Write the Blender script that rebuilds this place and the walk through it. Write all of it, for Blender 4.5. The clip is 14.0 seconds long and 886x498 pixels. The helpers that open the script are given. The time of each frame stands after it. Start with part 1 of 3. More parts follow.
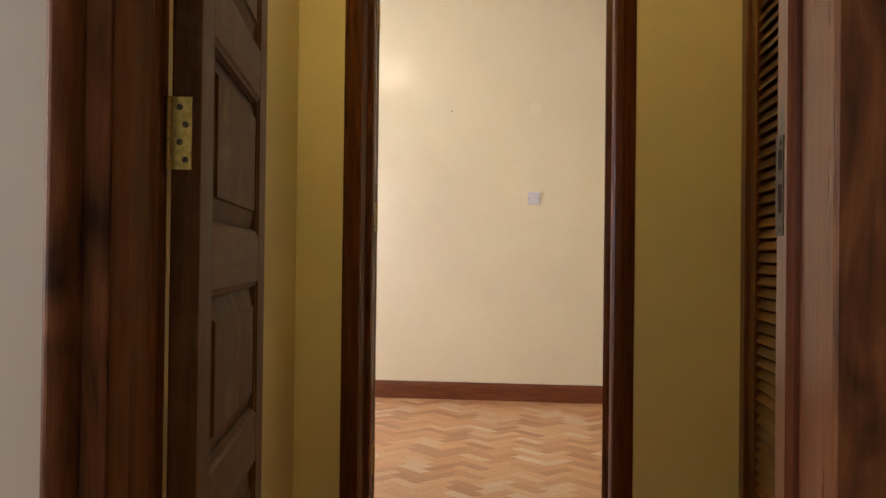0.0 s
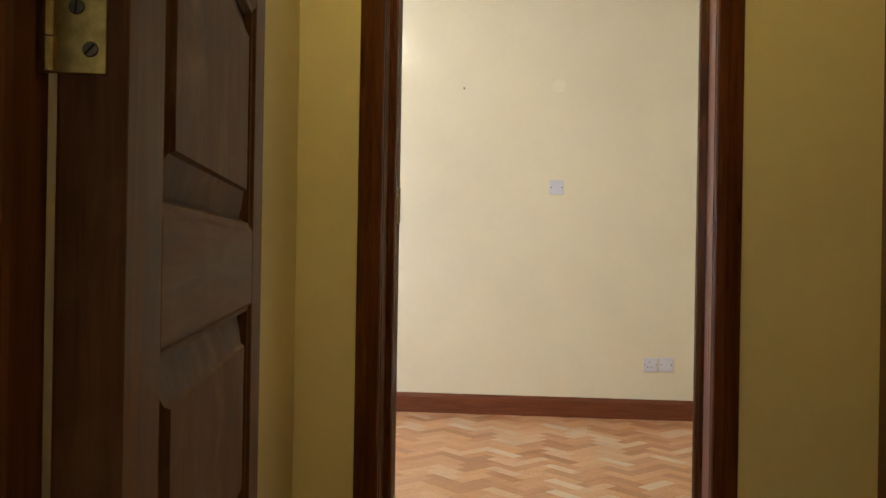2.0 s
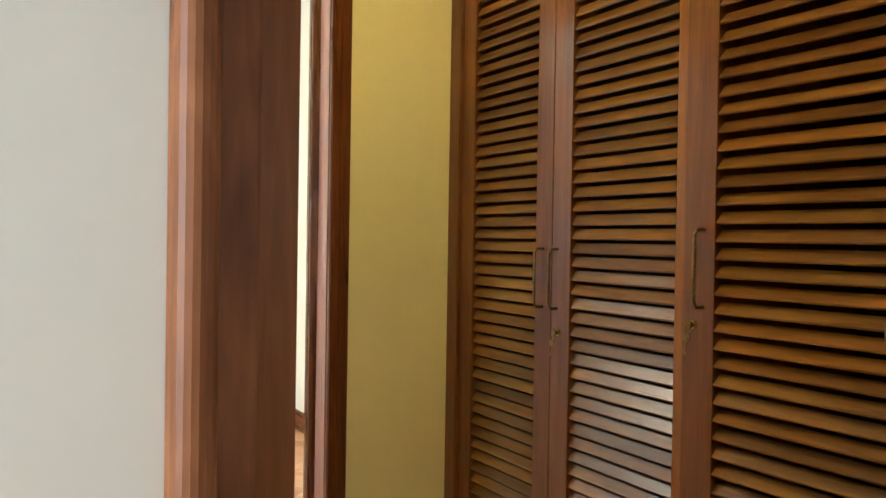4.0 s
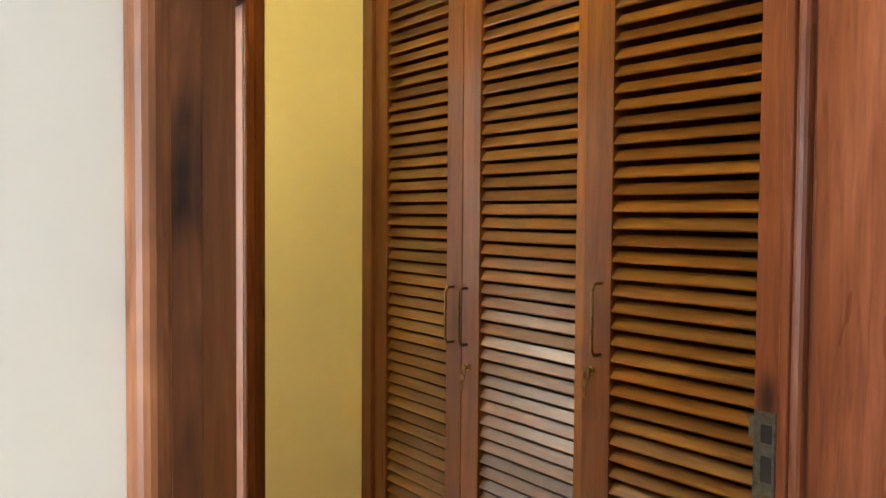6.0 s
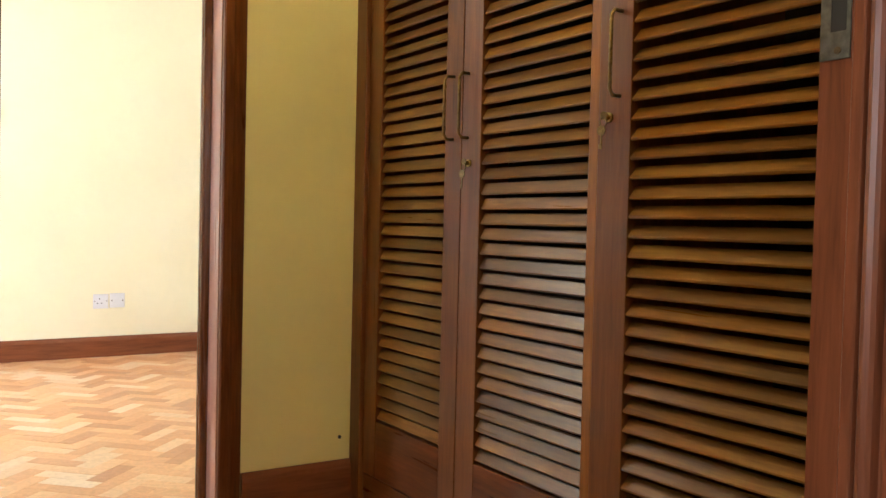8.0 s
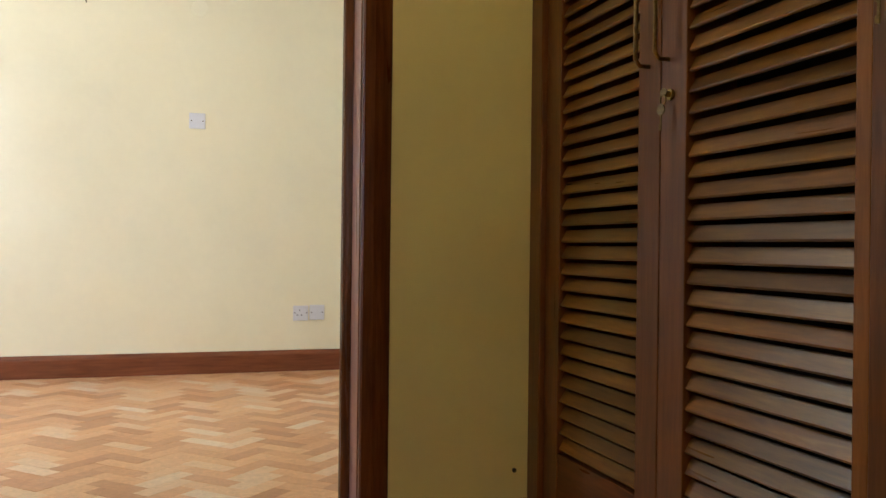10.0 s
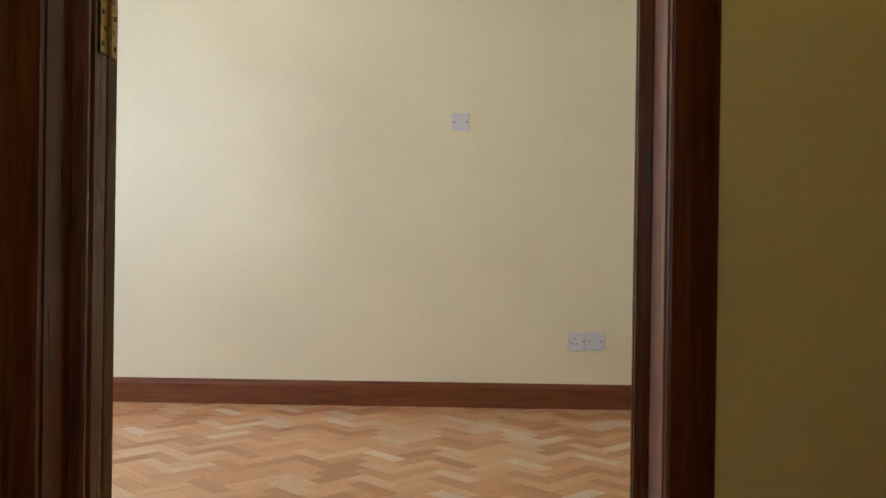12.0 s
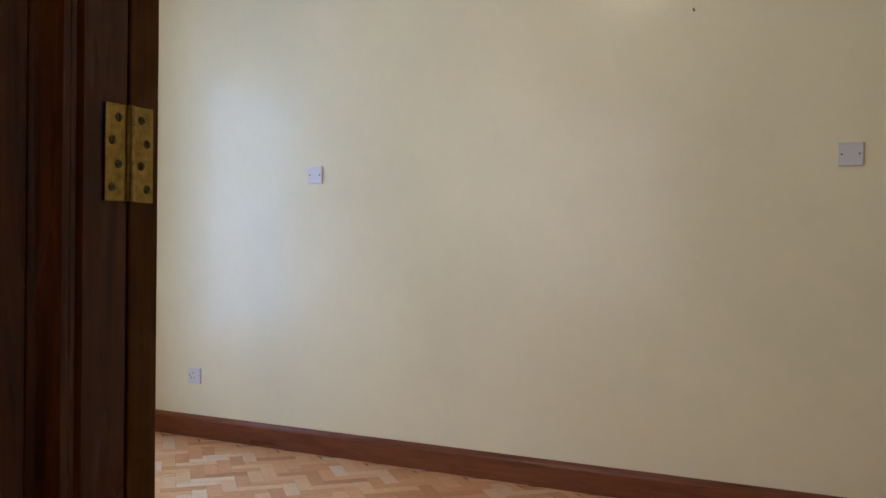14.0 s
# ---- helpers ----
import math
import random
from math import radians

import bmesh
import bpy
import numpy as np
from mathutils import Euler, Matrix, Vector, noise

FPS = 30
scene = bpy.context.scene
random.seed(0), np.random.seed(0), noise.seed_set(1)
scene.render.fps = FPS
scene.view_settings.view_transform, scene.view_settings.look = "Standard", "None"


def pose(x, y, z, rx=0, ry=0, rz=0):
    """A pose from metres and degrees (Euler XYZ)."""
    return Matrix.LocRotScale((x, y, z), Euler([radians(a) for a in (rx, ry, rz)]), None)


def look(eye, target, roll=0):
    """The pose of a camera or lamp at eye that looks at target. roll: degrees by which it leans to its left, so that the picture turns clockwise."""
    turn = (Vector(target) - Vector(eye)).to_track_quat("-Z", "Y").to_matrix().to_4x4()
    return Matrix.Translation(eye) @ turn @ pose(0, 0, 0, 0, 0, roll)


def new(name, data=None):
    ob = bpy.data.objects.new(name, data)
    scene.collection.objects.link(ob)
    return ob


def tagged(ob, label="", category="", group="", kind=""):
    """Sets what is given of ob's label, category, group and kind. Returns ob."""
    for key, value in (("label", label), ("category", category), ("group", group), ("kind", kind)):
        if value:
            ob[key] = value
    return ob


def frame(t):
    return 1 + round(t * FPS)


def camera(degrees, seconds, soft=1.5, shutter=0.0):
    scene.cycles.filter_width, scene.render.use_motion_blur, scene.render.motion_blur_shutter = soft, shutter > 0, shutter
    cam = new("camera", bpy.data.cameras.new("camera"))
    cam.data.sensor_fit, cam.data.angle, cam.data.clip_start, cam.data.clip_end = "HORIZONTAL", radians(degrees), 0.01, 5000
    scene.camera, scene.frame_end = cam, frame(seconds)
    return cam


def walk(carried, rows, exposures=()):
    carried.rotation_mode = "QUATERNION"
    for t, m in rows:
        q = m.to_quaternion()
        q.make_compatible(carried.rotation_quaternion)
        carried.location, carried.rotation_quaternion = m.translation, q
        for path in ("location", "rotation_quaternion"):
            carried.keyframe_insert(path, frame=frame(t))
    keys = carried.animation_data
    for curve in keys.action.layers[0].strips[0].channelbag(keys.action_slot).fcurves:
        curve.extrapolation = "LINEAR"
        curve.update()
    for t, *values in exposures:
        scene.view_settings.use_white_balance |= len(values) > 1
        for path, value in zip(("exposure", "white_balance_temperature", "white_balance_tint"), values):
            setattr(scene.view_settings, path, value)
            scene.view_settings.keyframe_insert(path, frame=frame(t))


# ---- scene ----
# yaw to the left of +y, pitch up, roll to the left, in degrees
PATH = [
    (0.0, 0.179, -3.283, 1.101, 6.22, 0.55, 0.66),
    (0.5, 0.168, -3.034, 1.108, 6.26, 0.52, 0.76),
    (1.0, 0.073, -2.810, 1.101, 6.25, 0.40, 0.72),
    (1.5, -0.013, -2.629, 1.102, 6.04, 0.35, 0.93),
    (2.0, -0.085, -2.533, 1.122, 5.16, 0.07, 0.95),
    (2.5, -0.253, -2.516, 1.191, -5.70, -0.50, 0.50),
    (3.0, -0.366, -2.561, 1.257, -16.88, -0.59, 0.81),
    (3.5, -0.473, -2.660, 1.306, -23.12, -0.85, 0.92),
    (4.0, -0.576, -2.736, 1.375, -28.40, -0.71, 0.90),
    (6.5, -0.631, -2.825, 1.590, -34.32, -2.40, 0.52),
    (7.0, -0.590, -2.781, 1.341, -34.22, -2.27, 0.84),
    (9.5, -0.069, -2.285, 0.815, -23.38, -0.48, 0.98),
    (10.0, 0.013, -2.138, 0.801, -17.33, -0.13, 0.65),
    (10.5, 0.050, -1.935, 0.828, -11.70, -0.23, 0.91),
    (11.0, 0.074, -1.758, 0.882, -6.87, -0.63, 0.79),
    (11.5, 0.130, -1.551, 0.863, -2.26, -0.28, 0.80),
    (12.0, 0.143, -1.328, 0.876, 0.97, -0.13, 0.77),
    (12.5, 0.167, -1.090, 0.869, 4.70, 0.33, 0.63),
    (13.0, 0.224, -0.888, 0.936, 13.00, 0.28, 0.52),
    (13.5, 0.281, -0.703, 1.012, 23.34, 0.09, 0.53),
    (14.0, 0.325, -0.546, 1.152, 27.72, 0.02, 0.49),
]
# stops, and the white balance as it drifts from warm to neutral
EXPOSURES = [(0.0, 1.25, 7500, 20), (1.0, 1.25, 7400, 18), (2.0, 1.35, 6800, 11), (2.5, 1.3, 6600, 9), (3.0, 1.45, 6400, 8), (3.5, 2.1, 6300, 5), (4.0, 2.55, 6300, 6), (6.5, 2.92, 6400, 8), (7.2, 2.88, 6400, 8), (9.5, 2.05, 6300, 6), (10.5, 1.45, 6400, 7), (11.5, 1.15, 6400, 8), (12.5, 0.92, 6500, 9), (13.0, 0.82, 6500, 10), (14.0, 0.37, 6600, 12)]


def heading(x, y, z, yaw, pitch, roll):
    a, b = radians(yaw), radians(pitch)
    eye = Vector((x, y, z))
    return look(eye, eye + Vector((-math.sin(a) * math.cos(b), math.cos(a) * math.cos(b), math.sin(b))), roll)


cam = camera(54.2, 14.0)
walk(cam, [(t, heading(*row)) for t, *row in PATH], EXPOSURES)

# ---- plan, in metres ----
LOBBY_L, LOBBY_R = -0.754, 0.936      # lobby's side wall and the wardrobe's front
W1_IN, W1_OUT = -2.0, -2.19           # wall between the first room and the lobby
W2_OUT = 0.165                        # bedroom face of the wall at y = 0
BED_L, BED_R, BED_Y = -3.95, 1.464, 3.426
ROOM_L, ROOM_R, ROOM_Y = -2.6, 2.4, -6.0
CEIL = 3.12
HEAD = 2.28                           # underside of the door heads
SKIRT = 0.134
D1_L, D1_R = -0.375, 0.528            # clear opening of the first doorway
D2_L, D2_R = -0.493, 0.459            # clear opening of the second doorway


# ---- world and lights ----
def sky():
    world = bpy.data.worlds.new("sky")
    world.use_nodes = True
    nodes, links = world.node_tree.nodes, world.node_tree.links
    tex = nodes.new("ShaderNodeTexSky")
    tex.sky_type, tex.sun_disc = "NISHITA", False
    tex.sun_elevation, tex.sun_rotation = radians(48), radians(26)
    links.new(tex.outputs[0], nodes["Background"].inputs[0])
    nodes["Background"].inputs[1].default_value = 0.10
    scene.world = world


def area(name, place, target, wide, high, watts, colour):
    data = bpy.data.lights.new(name, "AREA")
    data.shape, data.size, data.size_y, data.energy, data.color = "RECTANGLE", wide, high, watts, colour
    ob = new(name, data)
    ob.matrix_world = look(place, target)
    return ob


sky()
sun = new("sun", bpy.data.lights.new("sun", "SUN"))
sun.data.energy, sun.data.angle, sun.data.color = 2.5, radians(0.5), (1.0, 0.95, 0.86)
sun.matrix_world = look((0, 0, 10), (-4.0, -8.0, 0))
# bedroom front lamp is an added fill that evens out the far wall
area("daylight_bedroom_front", (-2.15, W2_OUT - 0.24, 1.6), (-1.35, 3.0, 1.5), 1.8, 1.6, 17.5, (1.0, 0.935, 0.895))
area("daylight_bedroom_side", (BED_L - 0.14, 2.25, 1.45), (0, 2.25, 1.45), 1.05, 1.85, 27, (0.34, 0.56, 1.0))
area("daylight_room", (ROOM_L - 0.03, -2.56, 1.5), (0, -2.56, 1.5), 0.58, 1.35, 14.5, (0.80, 0.89, 1.0))
# weak added fill from behind, for the lobby wall and the frame's front
area("daylight_room_back", (0.0, ROOM_Y - 0.03, 1.6), (0.0, 0, 1.6), 1.35, 1.35, 0.7, (0.88, 0.93, 1.0))


def bulb(name, place, watts, colour, radius=0.07):
    ob = new(name, bpy.data.lights.new(name, "POINT"))
    ob.data.energy, ob.data.shadow_soft_size, ob.data.color = watts, radius, colour
    ob.location = place
    return ob


bulb("lobby_lamp", (-0.20, -1.40, 2.92), 6.8, (1.0, 0.85, 0.52))
bulb("bedroom_lamp", (-1.22, 1.80, 2.88), 7.0, (1.0, 0.90, 0.70), 0.12)


# ---- materials ----
def mat_base(name):
    mat = bpy.data.materials.new(name)
    mat.use_nodes = True
    nt = mat.node_tree
    return mat, nt.nodes, nt.links, nt.nodes["Principled BSDF"]


def ramp(nodes, stops):
    r = nodes.new("ShaderNodeValToRGB")
    e = r.color_ramp.elements
    while len(e) < len(stops):
        e.new(0.5)
    for k, (pos, c) in enumerate(stops):
        e[k].position, e[k].color = pos, (*c, 1)
    return r


def coords(nodes, links, scale, by_object=True):
    tc, mp = nodes.new("ShaderNodeTexCoord"), nodes.new("ShaderNodeMapping")
    mp.inputs["Scale"].default_value = scale
    links.new(tc.outputs["Object"], mp.inputs["Vector"])
    if by_object:
        info, mul = nodes.new("ShaderNodeObjectInfo"), nodes.new("ShaderNodeMath")
        mul.operation = "MULTIPLY"
        mul.inputs[1].default_value = 37.0
        links.new(info.outputs["Random"], mul.inputs[0])
        links.new(mul.outputs[0], mp.inputs["Location"])
    return mp


def noise_tex(nodes, links, mp, scale, detail=4, rough=0.55, distort=0.0):
    n = nodes.new("ShaderNodeTexNoise")
    n.inputs["Scale"].default_value, n.inputs["Detail"].default_value = scale, detail
    n.inputs["Roughness"].default_value, n.inputs["Distortion"].default_value = rough, distort
    links.new(mp.outputs[0], n.inputs["Vector"])
    return n


def bump(nodes, links, bsdf, height, strength, distance):
    b = nodes.new("ShaderNodeBump")
    b.inputs["Strength"].default_value, b.inputs["Distance"].default_value = strength, distance
    links.new(height, b.inputs["Height"])
    links.new(b.outputs[0], bsdf.inputs["Normal"])


def mix_col(nodes, links, a, b, fac, mode="MIX"):
    m = nodes.new("ShaderNodeMix")
    m.data_type, m.blend_type = "RGBA", mode
    for sock, v in ((m.inputs["Factor"], fac), (m.inputs["A"], a), (m.inputs["B"], b)):
        if hasattr(v, "links"):
            links.new(v, sock)
        elif isinstance(v, tuple):
            sock.default_value = (*v, 1)
        else:
            sock.default_value = v
    return m.outputs["Result"]


def wood(name, dark, mid, light, axis="z", rough=(0.22, 0.38), vary=0.0, grain=1.0, spec=0.22, broad_share=0.45, dust=0.0, figure=None, coat=0.0, stain=None):
    """Varnished timber with its grain along one axis."""
    mat, nodes, links, bsdf = mat_base(name)
    s = {"x": (1.2, 16, 16), "y": (16, 1.2, 16), "z": (16, 16, 1.2)}[axis]
    mp = coords(nodes, links, s)
    fine = noise_tex(nodes, links, mp, 5.0 * grain, 6, 0.65, 0.6)
    broad = noise_tex(nodes, links, coords(nodes, links, figure) if figure else mp, 0.9 * grain, 3, 0.5, 2.6 if figure else 1.6)
    col = ramp(nodes, [(0.30, dark), (0.52, mid), (0.72, light)])
    add = nodes.new("ShaderNodeMath")
    add.operation, add.use_clamp = "MULTIPLY_ADD", True
    add.inputs[1].default_value, add.inputs[2].default_value = 1.0 - broad_share, 0.0
    links.new(fine.outputs[0], add.inputs[0])
    half = nodes.new("ShaderNodeMath")
    half.operation = "MULTIPLY"
    half.inputs[1].default_value = broad_share
    links.new(broad.outputs[0], half.inputs[0])
    links.new(half.outputs[0], add.inputs[2])
    links.new(add.outputs[0], col.inputs[0])
    out = col.outputs[0]
    if vary:
        info = nodes.new("ShaderNodeObjectInfo")
        tone = ramp(nodes, [(0.0, (0.62, 0.60, 0.62)), (0.35, (0.92, 0.88, 0.84)), (0.6, (1.0, 1.0, 1.0)), (0.8, (1.0, 1.10, 1.18)), (1.0, (1.45, 1.38, 1.15))])
        links.new(info.outputs["Random"], tone.inputs[0])
        out = mix_col(nodes, links, out, tone.outputs[0], vary, "MULTIPLY")
    if dust:
        # pale rubbed and dusty patches
        free = coords(nodes, links, (1, 1, 1))
        blot = noise_tex(nodes, links, free, 9.0, 5, 0.62, 0.8)
        mask = ramp(nodes, [(0.50, (0, 0, 0)), (0.72, (dust, dust, dust))])
        links.new(blot.outputs[0], mask.inputs[0])
        out = mix_col(nodes, links, out, (0.36, 0.235, 0.11), mask.outputs[0])
    if stain:
        # one dark oily smear round a point
        (sx, sy, sz), stretch = stain
        free = coords(nodes, links, stretch, False)
        free.inputs["Location"].default_value = (-sx * stretch[0], -sy * stretch[1], -sz * stretch[2])
        ball = nodes.new("ShaderNodeTexGradient")
        ball.gradient_type = "SPHERICAL"
        links.new(free.outputs[0], ball.inputs["Vector"])
        mask = ramp(nodes, [(0.05, (0, 0, 0)), (0.75, (0.85, 0.85, 0.85))])
        links.new(ball.outputs["Color"], mask.inputs[0])
        out = mix_col(nodes, links, out, (0.018, 0.012, 0.012), mask.outputs[0])
    links.new(out, bsdf.inputs["Base Color"])
    bsdf.inputs["Coat Weight"].default_value, bsdf.inputs["Coat Roughness"].default_value = coat, 0.16
    rr = nodes.new("ShaderNodeMapRange")
    rr.inputs["To Min"].default_value, rr.inputs["To Max"].default_value = rough
    links.new(broad.outputs[0], rr.inputs["Value"])
    links.new(rr.outputs[0], bsdf.inputs["Roughness"])
    bsdf.inputs["Specular IOR Level"].default_value = spec
    bump(nodes, links, bsdf, fine.outputs[0], 0.25, 0.0012)
    return mat


def paint(name, colour, rough=0.42, mottled=0.05, relief=0.12, gloss=0.35):
    """Rolled emulsion: faint mottling, roller stipple and shallow waves."""
    mat, nodes, links, bsdf = mat_base(name)
    mp = coords(nodes, links, (1, 1, 1), False)
    big = noise_tex(nodes, links, mp, 1.3, 3, 0.5)
    fine = noise_tex(nodes, links, mp, 160, 3, 0.6)
    low = tuple(c * (1 - mottled) for c in colour)
    high = tuple(min(1, c * (1 + mottled * 0.6)) for c in colour)
    col = ramp(nodes, [(0.32, low), (0.68, high)])
    links.new(big.outputs[0], col.inputs[0])
    small = noise_tex(nodes, links, mp, 22, 4, 0.6)
    grey = ramp(nodes, [(0.34, (1 - 0.4 * mottled,) * 3), (0.66, (1, 1, 1))])
    links.new(small.outputs[0], grey.inputs[0])
    links.new(mix_col(nodes, links, col.outputs[0], grey.outputs[0], 1.0, "MULTIPLY"), bsdf.inputs["Base Color"])
    rr = nodes.new("ShaderNodeMapRange")
    rr.inputs["To Min"].default_value, rr.inputs["To Max"].default_value = rough - 0.05, rough + 0.08
    links.new(big.outputs[0], rr.inputs["Value"])
    links.new(rr.outputs[0], bsdf.inputs["Roughness"])
    bsdf.inputs["Specular IOR Level"].default_value = gloss
    wave = noise_tex(nodes, links, mp, 4.0, 2, 0.5)
    both = nodes.new("ShaderNodeMath")
    both.operation = "MULTIPLY_ADD"
    both.inputs[1].default_value = 0.09
    links.new(fine.outputs[0], both.inputs[0])
    links.new(wave.outputs[0], both.inputs[2])
    bump(nodes, links, bsdf, both.outputs[0], relief, 0.006)
    return mat


def plain(name, colour, rough=0.4, metal=0.0, grime=0.15, scale=60):
    mat, nodes, links, bsdf = mat_base(name)
    mp = coords(nodes, links, (1, 1, 1))
    n = noise_tex(nodes, links, mp, scale, 4, 0.6)
    col = ramp(nodes, [(0.3, tuple(c * (1 - grime) for c in colour)), (0.7, colour)])
    links.new(n.outputs[0], col.inputs[0])
    links.new(col.outputs[0], bsdf.inputs["Base Color"])
    bsdf.inputs["Roughness"].default_value, bsdf.inputs["Metallic"].default_value = rough, metal
    bump(nodes, links, bsdf, n.outputs[0], 0.08, 0.0005)
    return mat


def parquet(name, by_island):
    """Waxed pale hardwood blocks, each with a tone of its own."""
    mat, nodes, links, bsdf = mat_base(name)
    if by_island:
        src = nodes.new("ShaderNodeNewGeometry").outputs["Random Per Island"]
        mp = coords(nodes, links, (1, 1, 1), False)
    else:
        src = nodes.new("ShaderNodeObjectInfo").outputs["Random"]
        mp = coords(nodes, links, (1, 1, 1), True)
    tone = ramp(nodes, [(0.0, (0.49, 0.205, 0.080)), (0.22, (0.62, 0.285, 0.120)), (0.52, (0.70, 0.355, 0.162)), (0.76, (0.75, 0.43, 0.215)), (0.90, (0.75, 0.50, 0.31)), (1.0, (0.80, 0.61, 0.44))])
    links.new(src, tone.inputs[0])
    n = noise_tex(nodes, links, mp, 45, 5, 0.6, 1.0)
    shade = ramp(nodes, [(0.3, (0.80, 0.78, 0.75)), (0.7, (1.06, 1.06, 1.06))])
    links.new(n.outputs[0], shade.inputs[0])
    links.new(mix_col(nodes, links, tone.outputs[0], shade.outputs[0], 1.0, "MULTIPLY"), bsdf.inputs["Base Color"])
    wear = noise_tex(nodes, links, mp, 2.2, 3, 0.5)
    rr = nodes.new("ShaderNodeMapRange")
    rr.inputs["To Min"].default_value, rr.inputs["To Max"].default_value = 0.22, 0.46
    links.new(wear.outputs[0], rr.inputs["Value"])
    links.new(rr.outputs[0], bsdf.inputs["Roughness"])
    bump(nodes, links, bsdf, n.outputs[0], 0.1, 0.001)
    return mat


MAHOGANY = ((0.050, 0.012, 0.003), (0.125, 0.036, 0.009), (0.205, 0.066, 0.018))
M_WOOD_Z = wood("mahogany_upright", *MAHOGANY, axis="z")
M_GLOSS = wood("polished_mahogany", *MAHOGANY, axis="z", rough=(0.20, 0.34), spec=0.32)
M_WOOD_Y = wood("mahogany_along_y", *MAHOGANY, axis="y")
M_WOOD_X = wood("mahogany_along_x", *MAHOGANY, axis="x")
DOOR = ((0.060, 0.023, 0.006), (0.125, 0.050, 0.013), (0.19, 0.080, 0.023))
M_DOOR_Z = wood("old_door_timber", *DOOR, axis="z", rough=(0.35, 0.6), dust=0.16, spec=0.12)
M_PANEL = wood("dusty_panel_timber", *DOOR, axis="z", rough=(0.40, 0.65), dust=0.26, spec=0.12)
M_DOOR_X = wood("old_door_rail_timber", *DOOR, axis="x", rough=(0.35, 0.6), dust=0.12, spec=0.12)
M_SLAT = wood("louvre_timber", (0.088, 0.031, 0.005), (0.174, 0.072, 0.012), (0.26, 0.122, 0.024), axis="y", rough=(0.24, 0.36), vary=0.9, spec=0.5, grain=1.3, coat=0.12)
STILE = ((0.085, 0.026, 0.007), (0.165, 0.054, 0.014), (0.24, 0.088, 0.024))
M_STILE = wood("wardrobe_stile_timber", *STILE, axis="z", rough=(0.24, 0.38), vary=0.5, spec=0.42, coat=0.1)
M_AMBER = wood("amber_stile_timber", (0.14, 0.050, 0.012), (0.25, 0.096, 0.024), (0.34, 0.14, 0.038), axis="z", rough=(0.24, 0.4))
# paler rose tone carries the light that falls on the right reveal
M_LIT_LINING = wood("lit_lining_timber", (0.24, 0.105, 0.062), (0.36, 0.165, 0.100), (0.44, 0.21, 0.135), axis="z", spec=0.5)
M_JAMB = wood("warm_jamb_timber", (0.095, 0.031, 0.009), (0.20, 0.070, 0.020), (0.29, 0.110, 0.034), axis="z", spec=0.2)
M_STRIKE_JAMB = wood("stained_strike_jamb_timber", (0.085, 0.024, 0.010), (0.195, 0.061, 0.027), (0.285, 0.100, 0.048), axis="z", spec=0.26, stain=((0.52, -2.015, 1.300), (30, 42, 17)))
M_FIGURED = wood("figured_mahogany", (0.030, 0.012, 0.006), (0.22, 0.080, 0.031), (0.40, 0.165, 0.066), axis="z", rough=(0.36, 0.52), spec=0.24, figure=(9, 9, 2.6), broad_share=0.72)
M_SKIRT = wood("skirting_timber", (0.10, 0.029, 0.012), (0.18, 0.057, 0.024), (0.25, 0.088, 0.038), axis="x", rough=(0.22, 0.4))
M_CREAM = paint("cream_emulsion", (0.80, 0.725, 0.51), 0.22, gloss=0.42, relief=0.05)
M_YELLOW = paint("yellow_cream_emulsion", (0.74, 0.645, 0.305), 0.5)
M_PALE = paint("pale_grey_cream_emulsion", (0.78, 0.76, 0.68), 0.55)
M_WHITE = paint("white_ceiling_paint", (0.82, 0.82, 0.79), 0.8)
M_BLOCK = parquet("parquet_block", False)
M_BLOCKS = parquet("parquet_blocks", True)
M_SCREED = plain("dark_floor_joint", (0.10, 0.055, 0.03), 0.8)
M_BRASS = plain("worn_brass", (0.48, 0.31, 0.085), 0.36, 1.0, 0.45, 90)
M_DULL = plain("dull_brass", (0.30, 0.20, 0.085), 0.45, 1.0, 0.5, 120)
M_SCREW = plain("dark_screw_metal", (0.17, 0.13, 0.08), 0.45, 1.0, 0.5, 200)
M_STEEL = plain("tarnished_steel", (0.17, 0.16, 0.135), 0.55, 0.8, 0.5, 80)
M_PLATE = plain("white_plastic", (0.66, 0.65, 0.67), 0.32, 0.0, 0.05)
# near-black colour in place of the shade in holes, slots and the wardrobe
M_DARK = plain("cavity_shade", (0.015, 0.012, 0.010), 0.8)
M_FILLER = paint("pale_filler", (0.80, 0.73, 0.52), 0.6)
M_WIN = plain("painted_window_timber", (0.75, 0.74, 0.70), 0.4)


def glass():
    mat, nodes, links, bsdf = mat_base("window_glass")
    bsdf.inputs["Transmission Weight"].default_value = 1.0
    bsdf.inputs["Roughness"].default_value = 0.0
    bsdf.inputs["IOR"].default_value = 1.45
    return mat


M_GLASS = glass()


# ---- mesh helpers ----
def box(bm, x0, x1, y0, y1, z0, z1, bevel=0.0, seg=2):
    """Adds a box to bm, its edges rounded."""
    made = bmesh.ops.create_cube(bm, size=1)["verts"]
    for v in made:
        v.co = Vector((x0 + (v.co.x + 0.5) * (x1 - x0), y0 + (v.co.y + 0.5) * (y1 - y0), z0 + (v.co.z + 0.5) * (z1 - z0)))
    if bevel:
        edges = list({e for v in made for e in v.link_edges})
        bmesh.ops.bevel(bm, geom=edges, offset=bevel, segments=seg, profile=0.5, affect="EDGES")
    return bm


def a_box(*args, **kw):
    return box(bmesh.new(), *args, **kw)


